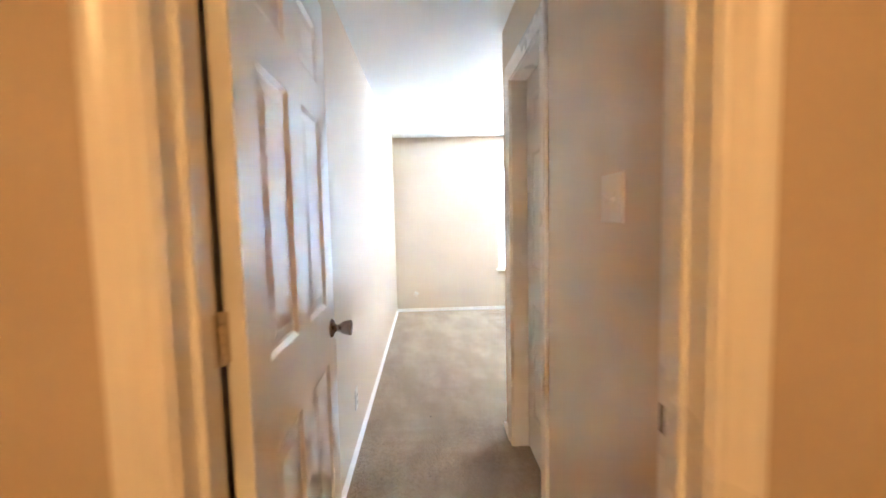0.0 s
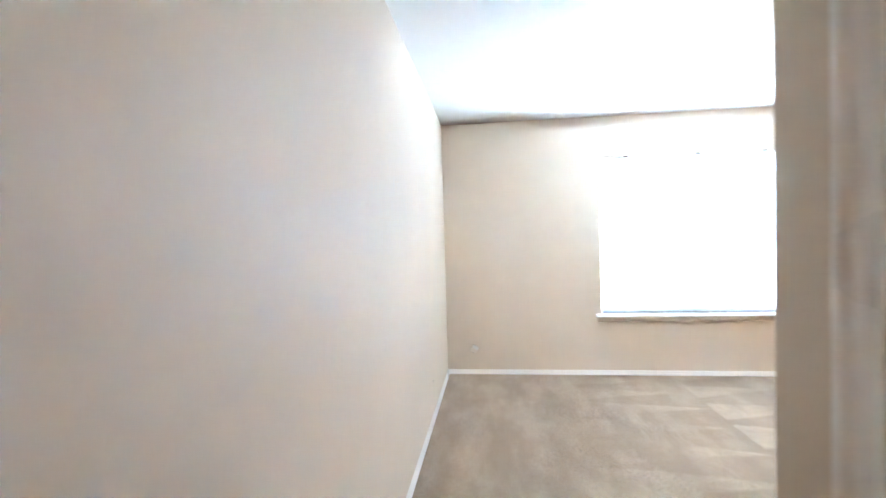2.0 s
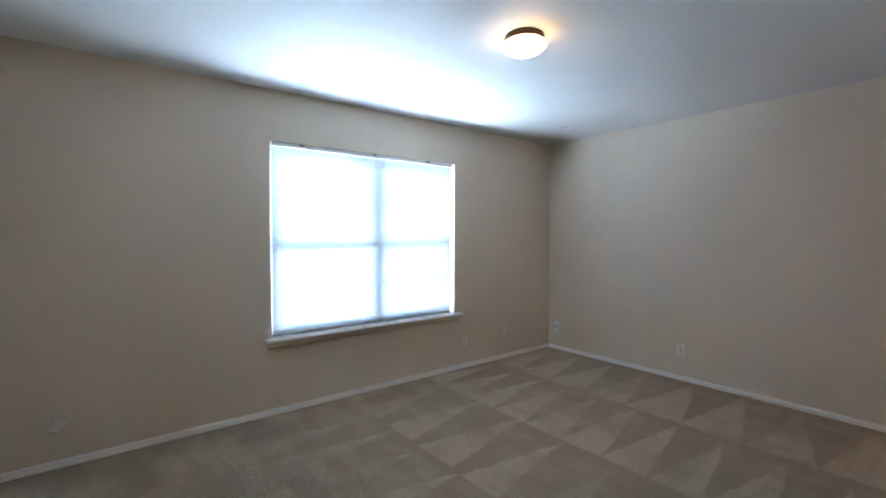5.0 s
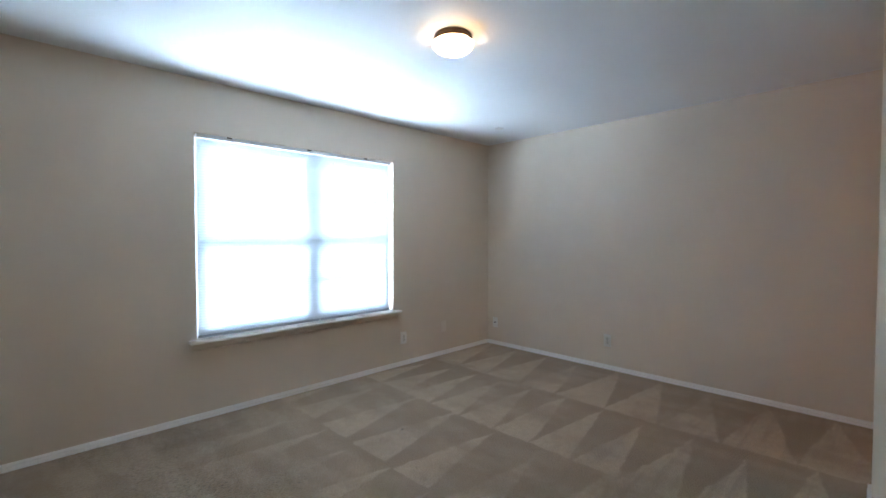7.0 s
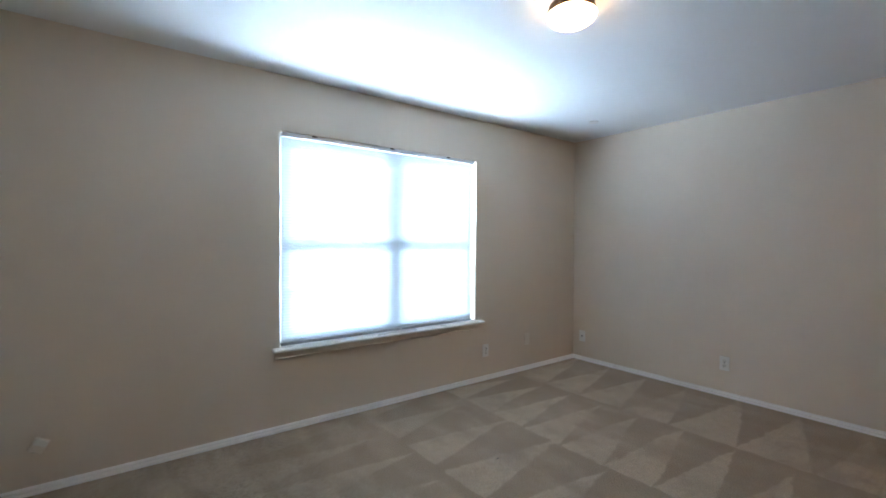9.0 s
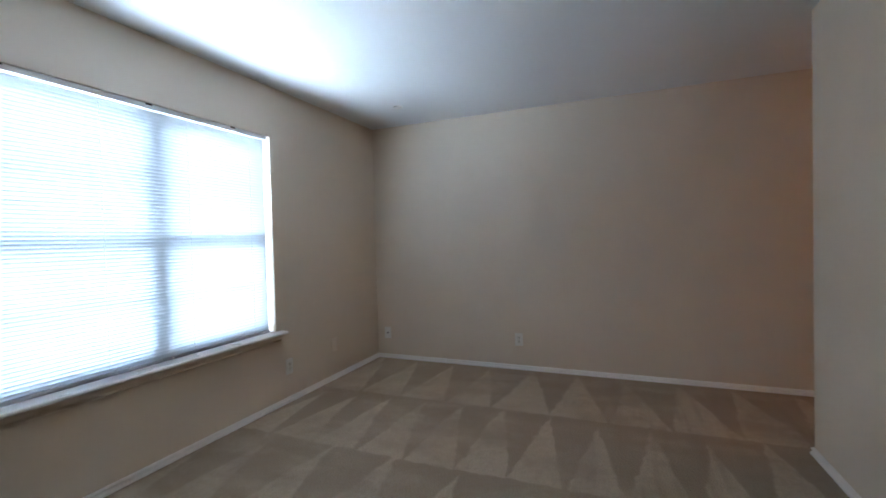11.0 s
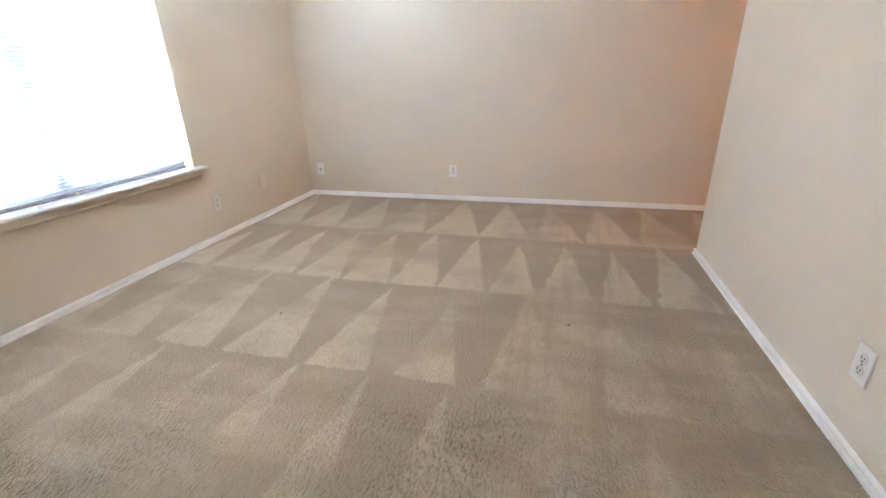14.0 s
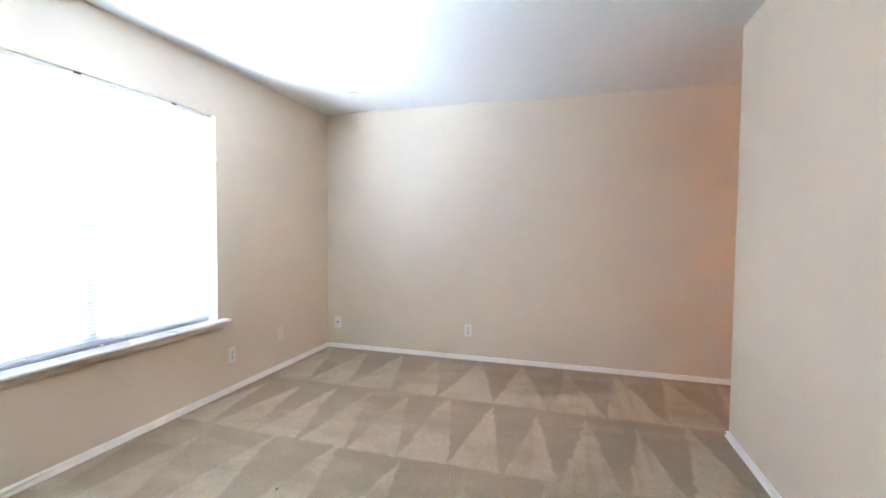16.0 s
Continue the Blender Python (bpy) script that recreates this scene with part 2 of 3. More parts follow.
def moulding(profile, p0, p1, out, up, m0=0.0, m1=0.0):
    """A profile of (u along up, d along out) drawn from p0 to p1; m0 and m1 lengthen the ends, by a number or by u and d."""
    bm = bmesh.new()
    p0, p1, out, up = Vector(p0), Vector(p1), Vector(out), Vector(up)
    run = (p1 - p0).normalized()
    a, b = [], []
    for u, d, e0, e1 in ((u, d, *m0_m1) for (u, d), m0_m1 in ((q, (m0(*q) if callable(m0) else m0, m1(*q) if callable(m1) else m1)) for q in profile)):
        a.append(bm.verts.new(p0 + up * u + out * d - run * e0))
        b.append(bm.verts.new(p1 + up * u + out * d + run * e1))
    k = len(profile)
    for i in range(k):
        j = (i + 1) % k
        bm.faces.new((a[i], a[j], b[j], b[i]))
    bm.faces.new(a[::-1])
    bm.faces.new(b)
    return bm


def inner(u, d):
    return -d


def outer(u, d):
    return d


def by_width(u, d):
    return u


# ---- the shell ----
H = 2.380
CARPET_Z = 0.020
HALL_Y, ROOM_Y = -1.964, -1.832
DX0, DX1, DTOP = 0.066, 0.833, 2.040
CX0, CX1 = 0.890, 1.010
CY0, CY1 = -0.853, -0.238
SOUTH_Y, SKEW = 0.006, 0.026  # the wall before the closet runs slightly out of square
FAR_X, WIN_Y, END_X = 4.580, 3.308, 3.560
REC_Y, HALL_S, HALL_W, HALL_E = -2.75, -4.05, -1.00, 1.95


def wall(name, boxes, material=None, label="painted drywall"):
    bm = bmesh.new()
    for b in boxes:
        add_box(bm, *b)
    return top(name, bm, material or WALL, kind="structure", label=label)


floor = top("floor", box(-1.15, 4.75, -4.20, 3.46, -0.12, CARPET_Z), CARPET, kind="structure", label="beige cut pile carpet with vacuum marks")
ceiling = top("ceiling", box(-1.15, 4.75, -4.20, 3.48, H, H + 0.14), CEIL, kind="structure", label="white textured drywall ceiling")

wall("wall_west", [(-0.12, 0, ROOM_Y, WIN_Y, 0, H)], label="greige painted drywall beside the entry passage")
wall("wall_north", [
    (-0.12, WIN_X0, WIN_Y, 3.46, 0, H), (WIN_X1, 4.70, WIN_Y, 3.46, 0, H),
    (WIN_X0, WIN_X1, WIN_Y, 3.46, 0, WIN_Z0 - 0.02), (WIN_X0, WIN_X1, WIN_Y, 3.46, WIN_Z1, H)], label="greige painted drywall around the window")
wall("wall_east", [(FAR_X, 4.70, REC_Y, WIN_Y, 0, H)], label="greige painted drywall across from the passage")
south = wall("wall_south", [(CX0, END_X, SOUTH_Y - 0.12, SOUTH_Y, 0, H)], label="greige painted drywall in front of the closet")
for v in south.data.vertices:
    if v.co.x < 2:
        v.co.y -= SKEW
wall("wall_closet_end", [(END_X - 0.12, END_X, REC_Y, SOUTH_Y - 0.12, 0, H)], label="greige painted drywall closing the closet")
wall("wall_closet_side", [
    (CX0, CX1, ROOM_Y, CY0 - 0.02, 0, H), (CX0, CX1, CY1 + 0.02, SOUTH_Y - SKEW - 0.12, 0, H),
    (CX0, CX1, CY0 - 0.02, CY1 + 0.02, DTOP + 0.02, H)], label="greige painted drywall with the closet doorway")
wall("wall_recess", [(END_X - 0.12, 4.70, REC_Y - 0.12, REC_Y, 0, H)], label="greige painted drywall closing the recess")
wall("wall_entry", [
    (HALL_W, DX0 - 0.02, HALL_Y, ROOM_Y, 0, H), (DX1 + 0.02, HALL_E, HALL_Y, ROOM_Y, 0, H),
    (DX0 - 0.02, DX1 + 0.02, HALL_Y, ROOM_Y, DTOP + 0.02, H)], label="tan hall drywall with the bedroom doorway", material=HALLPAINT)
wall("wall_hall_south", [(HALL_W, HALL_E, HALL_S - 0.12, HALL_S, 0, H)], HALLPAINT)
wall("wall_hall_west", [(HALL_W - 0.12, HALL_W, HALL_S - 0.12, ROOM_Y, 0, H)], HALLPAINT)
wall("wall_hall_east", [(HALL_E, HALL_E + 0.12, HALL_S - 0.12, ROOM_Y, 0, H)], HALLPAINT)

# ---- baseboards: a moulded board with a quarter-round shoe ----
BASE = [(0, 0), (0, 0.016), (0.028, 0.016), (0.034, 0.014), (0.0385, 0.008), (0.039, 0.0005), (0.0480, 0.0005), (0.0485, 0.014), (0.054, 0.013), (0.0610, 0.004), (0.062, 0)]


def baseboard(p0, p1, out, m0, m1):
    return top("baseboard", moulding(BASE, (*p0, 0), (*p1, 0), (*out, 0), (0, 0, 1), m0, m1), TRIM, kind="structure", label="white painted baseboard with shoe moulding")


CAS = 0.083
baseboard((0, ROOM_Y), (0, WIN_Y), (1, 0), 0, inner)
baseboard((0, WIN_Y), (FAR_X, WIN_Y), (0, -1), inner, inner)
baseboard((FAR_X, WIN_Y), (FAR_X, REC_Y), (-1, 0), inner, inner)
baseboard((CX0, SOUTH_Y - SKEW), (END_X, SOUTH_Y), (0, 1), outer, outer)
baseboard((END_X, SOUTH_Y), (END_X, REC_Y), (1, 0), outer, inner)
baseboard((END_X, REC_Y), (FAR_X, REC_Y), (0, 1), inner, inner)
baseboard((CX0, CY1 + CAS + 0.008), (CX0, SOUTH_Y - SKEW), (-1, 0), 0, outer)
baseboard((CX0, ROOM_Y), (CX0, CY0 - CAS - 0.008), (-1, 0), 0, 0)
baseboard((HALL_W, HALL_Y), (DX0 - CAS - 0.008, HALL_Y), (0, -1), inner, 0)
baseboard((DX1 + CAS + 0.008, HALL_Y), (HALL_E, HALL_Y), (0, -1), 0, inner)
baseboard((HALL_W, HALL_S), (HALL_E, HALL_S), (0, 1), inner, inner)

# ---- door frames ----
CASING = [(0, 0), (0, 0.009), (0.006, 0.012), (0.016, 0.012), (0.022, 0.009), (0.048, 0.011), (0.062, 0.017), (0.076, 0.017), (0.083, 0.012), (0.083, 0)]


def casing(label, corner, across, out, width):
    """Three mitred boards round an opening, whose lower corner and width are given."""
    c, a, o = Vector(corner), Vector(across), Vector(out)
    ob = empty("trim", Matrix.Identity(4), kind="structure", label=label)
    r = 0.005
    part("casing_leg", moulding(CASING, c - a * r, c - a * r + Vector((0, 0, DTOP + r)), o, -a, 0, by_width), TRIM, ob)
    e = c + a * (width + r)
    part("casing_leg", moulding(CASING, e, e + Vector((0, 0, DTOP + r)), o, a, 0, by_width), TRIM, ob)
    h = c + Vector((0, 0, DTOP + r))
    part("casing_head", moulding(CASING, h - a * r, h + a * (width + r), o, (0, 0, 1), by_width, by_width), TRIM, ob)
    return ob


def jamb_set(label, pieces):
    ob = empty("door_frame", Matrix.Identity(4), kind="structure", label=label)
    for n, b in pieces:
        part(n, box(*b, 0.0015, 1), TRIM, ob)
    return ob


casing("white painted casing round the bedroom doorway", (DX0, HALL_Y, 0), (1, 0, 0), (0, -1, 0), DX1 - DX0)
entry_frame = jamb_set("white painted wooden frame of the bedroom doorway", [
    ("jamb", (DX0 - 0.02, DX0, HALL_Y, ROOM_Y, 0, DTOP)), ("jamb", (DX1, DX1 + 0.02, HALL_Y, ROOM_Y, 0, DTOP)),
    ("head_jamb", (DX0 - 0.02, DX1 + 0.02, HALL_Y, ROOM_Y, DTOP, DTOP + 0.02)),
    ("stop", (DX0, DX0 + 0.013, -1.915, -1.872, 0, DTOP - 0.011)), ("stop", (DX1 - 0.011, DX1, -1.915, -1.872, 0, DTOP - 0.011)),
    ("head_stop", (DX0, DX1, -1.915, -1.872, DTOP - 0.011, DTOP))])
part("strike_plate", box(DX1 - 0.0015, DX1 + 0.001, -1.864, -1.838, 0.943, 0.995, 0.0006, 1), NICKEL, entry_frame, "satin nickel strike plate")
casing("white painted casing round the closet doorway", (CX0, CY0, 0), (0, 1, 0), (-1, 0, 0), CY1 - CY0)
jamb_set("white painted wooden frame of the closet doorway", [
    ("jamb", (CX0, CX1, CY0 - 0.02, CY0, 0, DTOP)), ("jamb", (CX0, CX1, CY1, CY1 + 0.02, 0, DTOP)),
    ("head_jamb", (CX0, CX1, CY0 - 0.02, CY1 + 0.02, DTOP, DTOP + 0.02))])

# ---- six-panel doors ----


def panel_rings(bm, x0, x1, z0, z1, y, s):
    """One moulded panel on the face y; s points out of the door."""
    rings = []
    for inset, depth in ((0, 0), (0.004, 0.001), (0.014, 0.008), (0.022, 0.0085), (0.050, 0.003)):
        yy = y - s * depth
        rings.append([bm.verts.new(p) for p in ((x0 + inset, yy, z0 + inset), (x1 - inset, yy, z0 + inset), (x1 - inset, yy, z1 - inset), (x0 + inset, yy, z1 - inset))])
    for a, b in zip(rings, rings[1:]):
        for i in range(4):
            j = (i + 1) % 4
            bm.faces.new((a[i], a[j], b[j], b[i]))
    bm.faces.new(rings[-1])


def panel_door(name, w, h, t, stile, mull, m, label):
    """A moulded six-panel door: x runs from the hinge edge, y through the thickness."""
    pw = (w - 2 * stile - mull) / 2
    xs = [0, stile, stile + pw, stile + pw + mull, w - stile, w]
    zs = [0, 0.215, 0.832, 1.018, 1.618, 1.724, 1.905, h]
    bm = bmesh.new()
    for y in (0.0, t):
        for i in range(5):
            for k in range(7):
                if i in (1, 3) and k in (1, 3, 5):
                    continue
                bm.faces.new([bm.verts.new(p) for p in ((xs[i], y, zs[k]), (xs[i + 1], y, zs[k]), (xs[i + 1], y, zs[k + 1]), (xs[i], y, zs[k + 1]))])
    for a, b in (((0, 0), (0, h)), ((0, h), (w, h)), ((w, h), (w, 0)), ((w, 0), (0, 0))):
        bm.faces.new([bm.verts.new(p) for p in ((a[0], 0, a[1]), (b[0], 0, b[1]), (b[0], t, b[1]), (a[0], t, a[1]))])
    bmesh.ops.remove_doubles(bm, verts=bm.verts, dist=0.0002)
    ob = top(name, bm, DOOR, m, kind="structure", label=label)
    for i in (1, 3):
        for k in (1, 3, 5):
            pb = bmesh.new()
            panel_rings(pb, xs[i], xs[i + 1], zs[k], zs[k + 1], 0.0, -1)
            panel_rings(pb, xs[i], xs[i + 1], zs[k], zs[k + 1], t, 1)
            part("panel", pb, DOOR, ob)
    return ob


KNOB = [(0, 0), (0.031, 0), (0.032, 0.003), (0.027, 0.008), (0.014, 0.013), (0.0115, 0.020), (0.013, 0.028), (0.019, 0.036), (0.0225, 0.045),
        (0.0245, 0.056), (0.0265, 0.064), (0.0255, 0.068), (0.020, 0.0685), (0.018, 0.066), (0, 0.0655)]


def knob(parent, x, z, t, w):
    part("door_knob", lathe(KNOB, 32), NICKEL, parent, "satin nickel door knob", pose(x, t, z, -90, 0, 0), True)
    part("door_knob", lathe(KNOB, 32), NICKEL, parent, "satin nickel door knob", pose(x, 0, z, 90, 0, 0), True)
    part("latch_plate", box(-0.0012, 0.001, 0.006, t - 0.006, -0.028, 0.028), NICKEL, parent, "", pose(w, 0, z))


def hinge(parent, z, t):
    hb = lathe([(0, -0.048), (0.005, -0.047), (0.0065, -0.045)] + [(r, z + dz) for z in (-0.0267, -0.0089, 0.0089, 0.0267) for r, dz in ((0.0065, -0.0012), (0.0042, -0.0008), (0.0042, 0.0008), (0.0065, 0.0012))] + [(0.0065, 0.045), (0.005, 0.047), (0, 0.048)], 14)
    h = part("hinge", hb, HINGE, parent, "cream painted butt hinge", pose(-0.014, t + 0.001, z))
    part("leaf", box(0.010, 0.0134, -0.008, 0.016, -0.0445, 0.0445), HINGE, h)
    part("leaf", box(-0.030, -0.002, 0.0035, 0.0055, -0.0445, 0.0445), HINGE, h)


DOOR_T = 0.035
# the door stands open: its width runs along +y of the room, its thickness along -x
entry = panel_door("door_1", 0.762, 2.01, DOOR_T, 0.112, 0.118, pose(0.1065, -1.815, 0.028, 0, 0, 91.1), "white six-panel bedroom door standing open against the wall")
knob(entry, 0.702, 0.934, DOOR_T, 0.762)
for z in (0.262, 1.106, 1.802):
    hinge(entry, z, DOOR_T)
closet = panel_door("door_2", 0.607, 2.01, DOOR_T, 0.095, 0.09, pose(0.976, CY1 - 0.004, 0.028, 0, 0, -90), "closed white six-panel closet door in the passage")
part("door_knob", lathe(KNOB, 32), NICKEL, closet, "satin nickel door knob", pose(0.607 - 0.038, 0, 0.895, 90, 0, 0), True)

# ---- window ----
GY0, GY1 = 3.387, 3.455
win = top("window_1", box(WIN_X0, WIN_X0 + 0.045, GY0, GY1, WIN_Z0, WIN_Z1, 0.003), VINYL, kind="structure", label="white vinyl twin single-hung window behind a blind")
part("window_frame", box(WIN_X1 - 0.045, WIN_X1, GY0, GY1, WIN_Z0, WIN_Z1, 0.003), VINYL, win)
part("window_frame", box(WIN_X0 + 0.045, WIN_X1 - 0.045, GY0, GY1, WIN_Z1 - 0.045, WIN_Z1, 0.003), VINYL, win)
part("window_frame", box(WIN_X0 + 0.045, WIN_X1 - 0.045, GY0, GY1, WIN_Z0, WIN_Z0 + 0.022, 0.003), VINYL, win)
MX0, MX1 = 2.310, 2.374
part("mullion", box(MX0, MX1, GY0 - 0.006, GY1, WIN_Z0 + 0.022, WIN_Z1 - 0.045, 0.003), VINYL, win)
for a, b in ((WIN_X0 + 0.045, MX0), (MX1, WIN_X1 - 0.045)):
    for z0, z1, y, n in ((WIN_Z0 + 0.022, 1.262, 3.392, "lower_sash"), (1.205, WIN_Z1 - 0.045, 3.414, "upper_sash")):
        sb = bmesh.new()
        s = 0.022
        add_box(sb, a, a + s, y, y + 0.018, z0, z1)
        add_box(sb, b - s, b, y, y + 0.018, z0, z1)
        add_box(sb, a + s, b - s, y, y + 0.018, z0, z0 + (0.032 if n == "lower_sash" else 0.055))
        add_box(sb, a + s, b - s, y, y + 0.018, z1 - 0.055, z1)
        sash = part(n, sb, VINYL, win)
        mid = (z0 + z1) / 2 - 0.02
        part("muntin", box(a + s, b - s, y + 0.004, y + 0.014, mid - 0.010, mid + 0.010), VINYL, sash)
        pane = part("pane", box(a + s - 0.002, b - s + 0.002, y + 0.0075, y + 0.0105, z0 + 0.028, z1 - 0.05), GLASS, sash)
        pane.visible_shadow = False
sill = top("window_sill", box(WIN_X0 + 0.002, WIN_X1 - 0.002, WIN_Y, GY0, WIN_Z0 - 0.02, WIN_Z0, 0.0), TRIM, kind="structure", label="white painted wooden window sill")
nose = [(0, 0), (0, 0.062), (0.004, 0.068), (0.010, 0.070), (0.016, 0.068), (0.020, 0.062), (0.020, 0)]
part("nosing", moulding(nose, (WIN_X0 - 0.052, WIN_Y, WIN_Z0 - 0.02), (WIN_X1 + 0.052, WIN_Y, WIN_Z0 - 0.02), (0, -1, 0), (0, 0, 1)), TRIM, sill)
apron = [(0, 0), (0, 0.010), (0.004, 0.016), (0.010, 0.013), (0.014, 0.008), (0.046, 0.008), (0.050, 0.012), (0.056, 0.012), (0.056, 0)]
part("apron", moulding(apron, (WIN_X0 - 0.035, WIN_Y, WIN_Z0 - 0.0765), (WIN_X1 + 0.035, WIN_Y, WIN_Z0 - 0.0765), (0, -1, 0), (0, 0, 1)), WALL, sill, "wall coloured apron")

# ---- mini blind ----
BY = 3.352
blind = empty("window_blind", pose(2.285, BY, WIN_Z0), label="white vinyl mini blind with tilted slats inside the window", category="blind")
BW = 0.838
part("headrail", box(-BW, BW, -0.036, 0.014, 1.402, 1.4300, 0.002), VINYL, blind)
for x in (-0.62, 0.0, 0.55):
    part("bracket", box(x - 0.018, x + 0.018, -0.0375, 0.0155, 1.4215, 1.4315, 0.001, 1), BRONZE, blind, "small dark metal hanging bracket")
part("bottom_rail", box(-BW + 0.004, BW - 0.004, -0.012, 0.012, 0.0008, 0.018, 0.003), RAIL_SHADED, blind)
sm = bmesh.new()
prof = [(-0.0125, -0.0010), (-0.0045, 0.0007), (0.0045, 0.0007), (0.0125, -0.0010)]
lo = [[sm.verts.new((sx * (BW - 0.004), y, z + dz)) for y, z in prof] for sx in (-1, 1) for dz in (0, 0.0003)]
for q in range(3):
    sm.faces.new((lo[0][q], lo[0][q + 1], lo[2][q + 1], lo[2][q]))
    sm.faces.new((lo[1][q], lo[3][q], lo[3][q + 1], lo[1][q + 1]))
slat_mesh = mesh_of("slat", sm, SLAT, True)
PITCH = 0.0193
for i in range(72):
    z = 0.0285 + i * PITCH
    if z > 1.400:
        break
    ob = new("slat", slat_mesh)
    ob.parent = blind
    ob.matrix_local = pose(0, 0, z, SLAT_TILT + random.uniform(-1.2, 1.2), 0, random.uniform(-0.04, 0.04))
for x in (-0.70, -0.235, 0.235, 0.70):
    cb = bmesh.new()
    for y in (-0.0135, 0.0135):
        add_box(cb, x - 0.0006, x + 0.0006, y - 0.0006, y + 0.0006, 0.02, 1.408)
    part("ladder_cord", cb, PLASTIC, blind)

# ---- ceiling lamps ----


def flush_lamp(x, y, glass, label):
    ob = empty("ceiling_lamp", pose(x, y, H), label=label, category="ceiling lamp")
    part("base_ring", lathe([(0, 0), (0.097, 0), (0.101, -0.004), (0.101, -0.017), (0.104, -0.020), (0.104, -0.031), (0.100, -0.034), (0, -0.034)], 56), BRONZE, ob, "dark bronze base ring", None, True)
    dome = [(0.099, -0.0345)] + [(0.112 * math.cos(a) ** 0.8, -0.045 - 0.052 * math.sin(a)) for a in (i * math.pi / 2 / 14 for i in range(14))] + [(0, -0.097)]
    part("glass_shade", lathe(dome, 56), glass, ob, "lit white opal glass shade", None, True)
    return ob


flush_lamp(2.256, 1.640, DOME, "lit flush ceiling lamp with bronze ring and opal glass")
flush_lamp(0.42, -3.72, DOME_HALL, "lit warm flush ceiling lamp in the hall")
# added lamp, out of view, for the orange glow on the far wall
flush_lamp(4.07, -2.05, DOME_RECESS, "unseen warm flush ceiling lamp added for the glow in the recess")

# ---- switches, outlets, small things on the walls ----


def plate(w, h, d=0.006):
    bm = box(-w / 2, w / 2, -d, 0, -h / 2, h / 2)
    fr = [e for e in bm.edges if all(v.co.y < -d / 2 for v in e.verts)]
    bmesh.ops.bevel(bm, geom=fr, offset=0.003, segments=3, profile=0.6, affect="EDGES")
    return bm


def outlet(m, label):
    """A duplex outlet; its back lies on the wall and it faces -y."""
    ob = empty("outlet", m, label=label, category="outlet", group="wall outlets")
    part("cover_plate", plate(0.072, 0.116), PLASTIC, ob)
    for z in (0.0195, -0.0195):
        f = lathe([(0, 0), (0.0165, 0), (0.0165, 0.002), (0.0155, 0.0028), (0, 0.0028)], 24)
        face = part("socket", f, IVORY, ob, "", pose(0, -0.0058, z, 90, 0, 0))
        sb = bmesh.new()
        add_box(sb, -0.0075, -0.0050, -0.0093, -0.0080, z - 0.0015, z + 0.0070)
        add_box(sb, 0.0050, 0.0075, -0.0093, -0.0080, z - 0.0015, z + 0.0070)
        add_box(sb, -0.0025, 0.0025, -0.0093, -0.0080, z - 0.0110, z - 0.0060)
        part("slots", sb, SLOT, ob)
    part("screw", lathe([(0, 0), (0.003, 0), (0.0026, 0.001), (0, 0.001)], 12), NICKEL, ob, "", pose(0, -0.006, 0, 90, 0, 0))
    return ob


first = outlet(pose(3.270, WIN_Y, 0.291), "white duplex outlet plate low on the window wall")
for m, label in ((pose(FAR_X, 1.822, 0.296, 0, 0, -90), "white duplex outlet plate low on the far wall"),
                 (pose(2.022, SOUTH_Y - 0.0148, 0.305, 0, 0, 180.56), "white duplex outlet plate low on the closet wall"),
                 (pose(0, -0.174, 0.310, 0, 0, 90), "white duplex outlet plate low on the passage wall")):
    tagged(copy_thing(first, m), label=label)

jackplate = empty("cable_outlet", pose(FAR_X, 3.190, 0.280, 0, 0, -90), label="white cable outlet plate with a metal jack", category="outlet")
part("cover_plate", plate(0.072, 0.116), PLASTIC, jackplate)
part("jack", lathe([(0, 0), (0.0085, 0), (0.0085, 0.003), (0.005, 0.003), (0.005, 0.012), (0, 0.012)], 16), BRONZE, jackplate, "dark metal coaxial jack", pose(0, -0.006, 0, 90, 0, 0))
blank = empty("phone_outlet", pose(3.825, WIN_Y, 0.325), label="painted over phone outlet plate with an ivory jack", category="outlet")
part("cover_plate", plate(0.072, 0.116), PAINTED, blank)
part("jack", box(-0.008, 0.008, -0.0085, -0.005, -0.009, 0.007, 0.001, 1), PAINTED, blank)

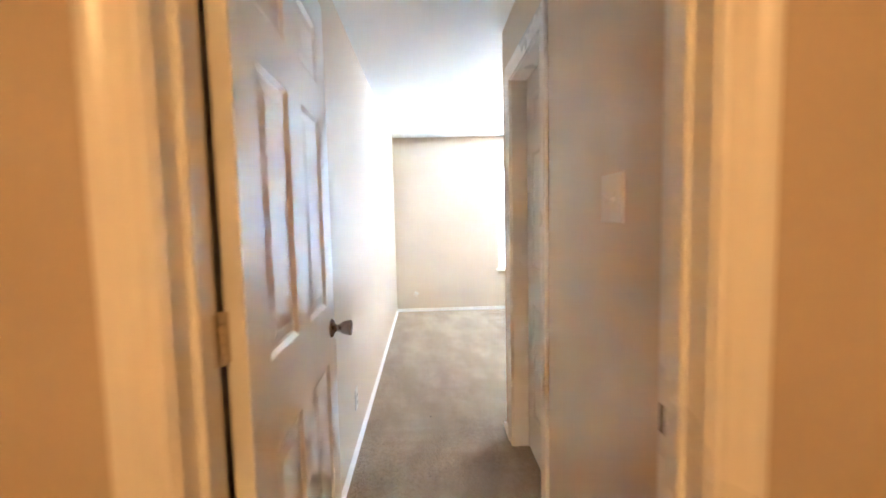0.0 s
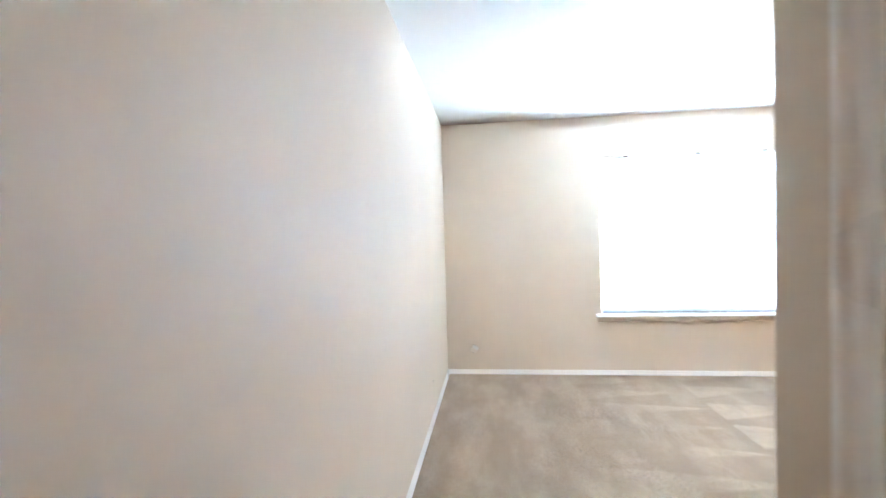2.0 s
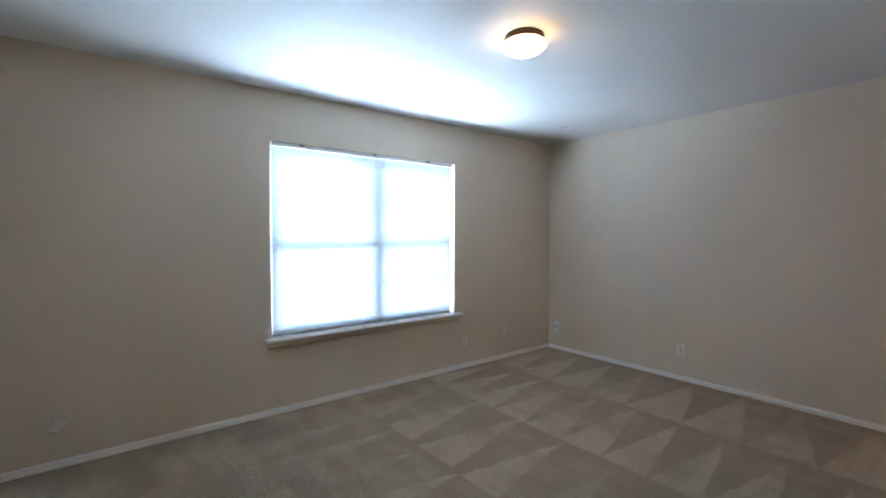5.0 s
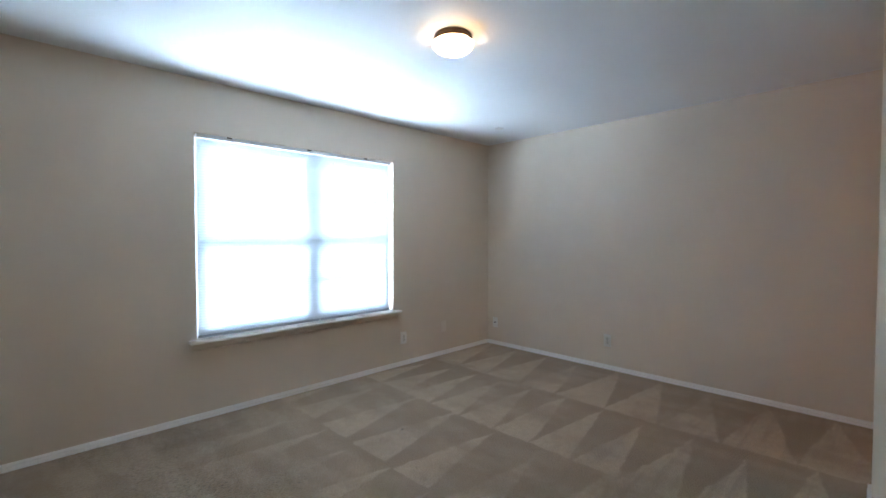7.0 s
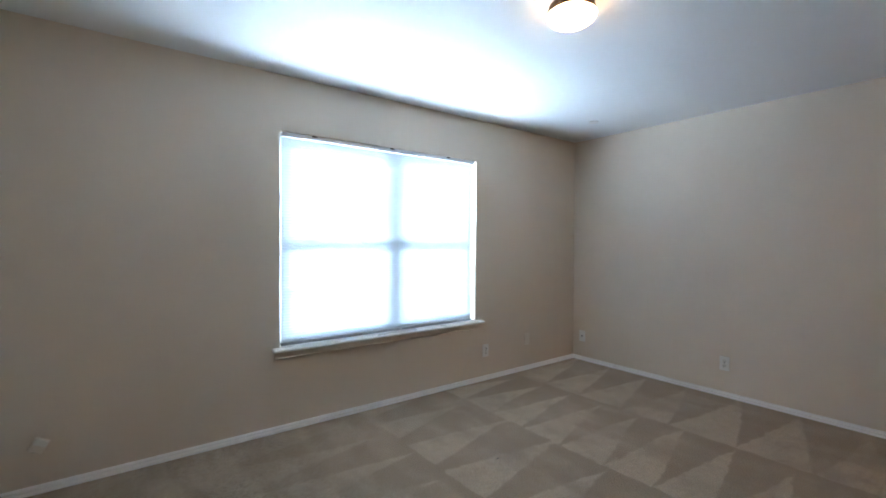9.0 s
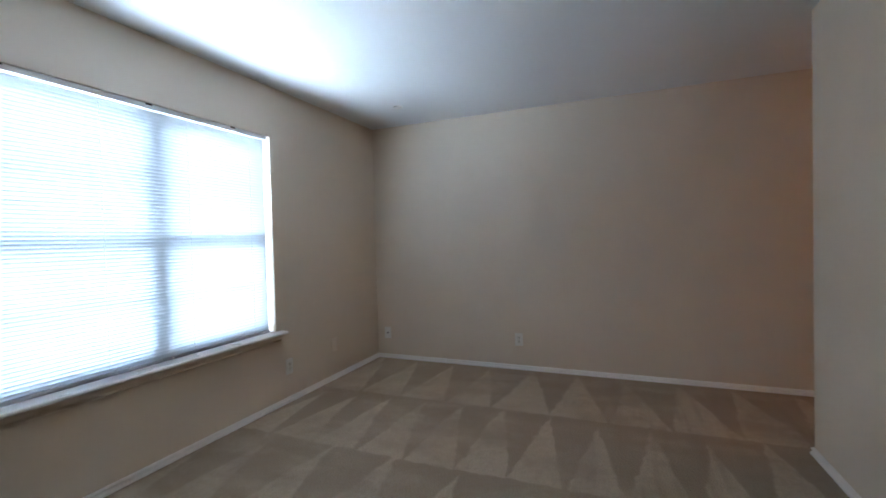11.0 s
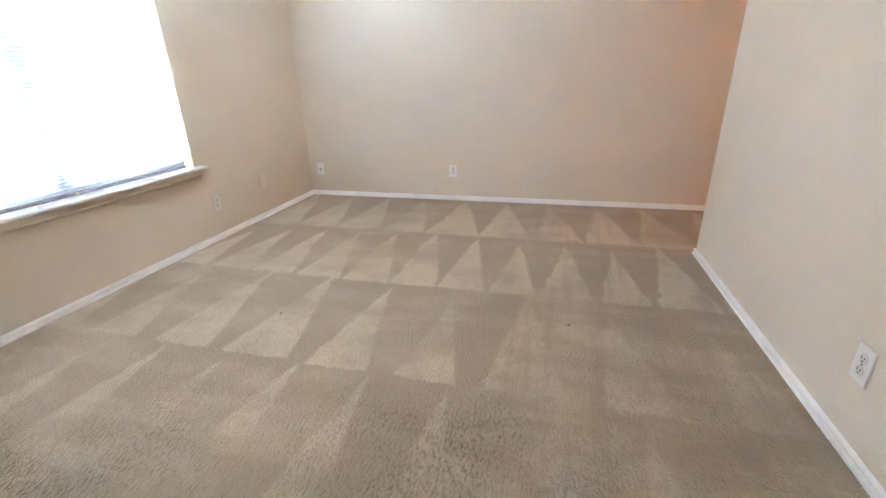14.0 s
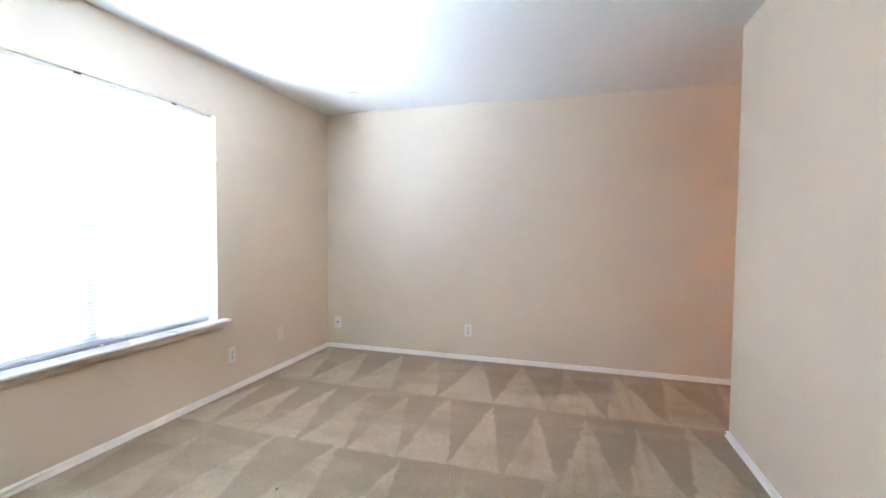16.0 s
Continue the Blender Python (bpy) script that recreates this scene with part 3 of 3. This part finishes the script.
box_jack = empty("phone_jack", pose(0.258, WIN_Y, 0.262, 0, 28, 0), label="small white surface phone jack with a dark socket", category="phone jack")
part("housing", box(-0.030, 0.030, -0.026, 0, -0.034, 0.034, 0.006, 3), PAINTED, box_jack, "wall coloured housing")
part("cover", box(-0.024, 0.030, -0.034, -0.025, 0.004, 0.034, 0.004, 3), PLASTIC, box_jack, "white cover")
part("socket", box(-0.010, 0.010, -0.020, -0.006, -0.0355, -0.0335), SLOT, box_jack, "dark socket")

switch = empty("light_switch", pose(CX0, -1.512, 1.369, 0, 0, -90), label="white double light switch plate by the door", category="light switch")
part("cover_plate", plate(0.118, 0.120, 0.007), PLASTIC, switch)
for i, x in enumerate((-0.023, 0.023)):
    part("toggle", box(-0.0048, 0.0048, -0.017, 0.0, -0.0045, 0.0045, 0.0012, 2), PLASTIC, switch, "", pose(x, -0.004, 0.0, 30 if i else -30, 0, 0))
    part("toggle_opening", box(x - 0.0055, x + 0.0055, -0.0078, -0.0068, -0.012, 0.012), IVORY, switch)
    for z in (0.031, -0.031):
        part("screw", lathe([(0, 0), (0.003, 0), (0.0026, 0.001), (0, 0.001)], 12), PLASTIC, switch, "", pose(x, -0.007, z, 90, 0, 0))

sprinkler = empty("sprinkler_cover", pose(4.02, 2.705, H), label="small white round sprinkler cover on the ceiling", category="sprinkler")
part("cover", lathe([(0, -0.010), (0.036, -0.010), (0.040, -0.008), (0.041, 0), (0, 0)], 32), PLASTIC, sprinkler)

part("cord_button", box(0.087, 0.103, -0.016, -0.012, 0.003, 0.015, 0.001, 1), PLASTIC, blind)

# ---- marks and lint ----
scuff = empty("wall_scuff", pose(0, 2.292, 0.287), label="short dark scuff mark on the painted wall", category="scuff")
part("mark", box(0.0, 0.0008, -0.014, 0.014, -0.003, 0.003), SLOT, scuff)


def lint(x, y, turn):
    """A twisted thread of dark lint."""
    bm = bmesh.new()
    for i in range(5):
        a = i * 0.9
        add_box(bm, 0.004 * i - 0.011, 0.004 * i - 0.005, 0.004 * math.sin(a) - 0.0022, 0.004 * math.sin(a) + 0.0022, 0.0, 0.004 + 0.002 * math.cos(a), 0.0008, 1)
    return top("lint", bm, SLOT, pose(x, y, CARPET_Z + 0.001, 0, 0, turn), label="small dark bit of lint on the carpet", category="lint", group="lint on the carpet")


for spot in LINT:
    lint(*spot)
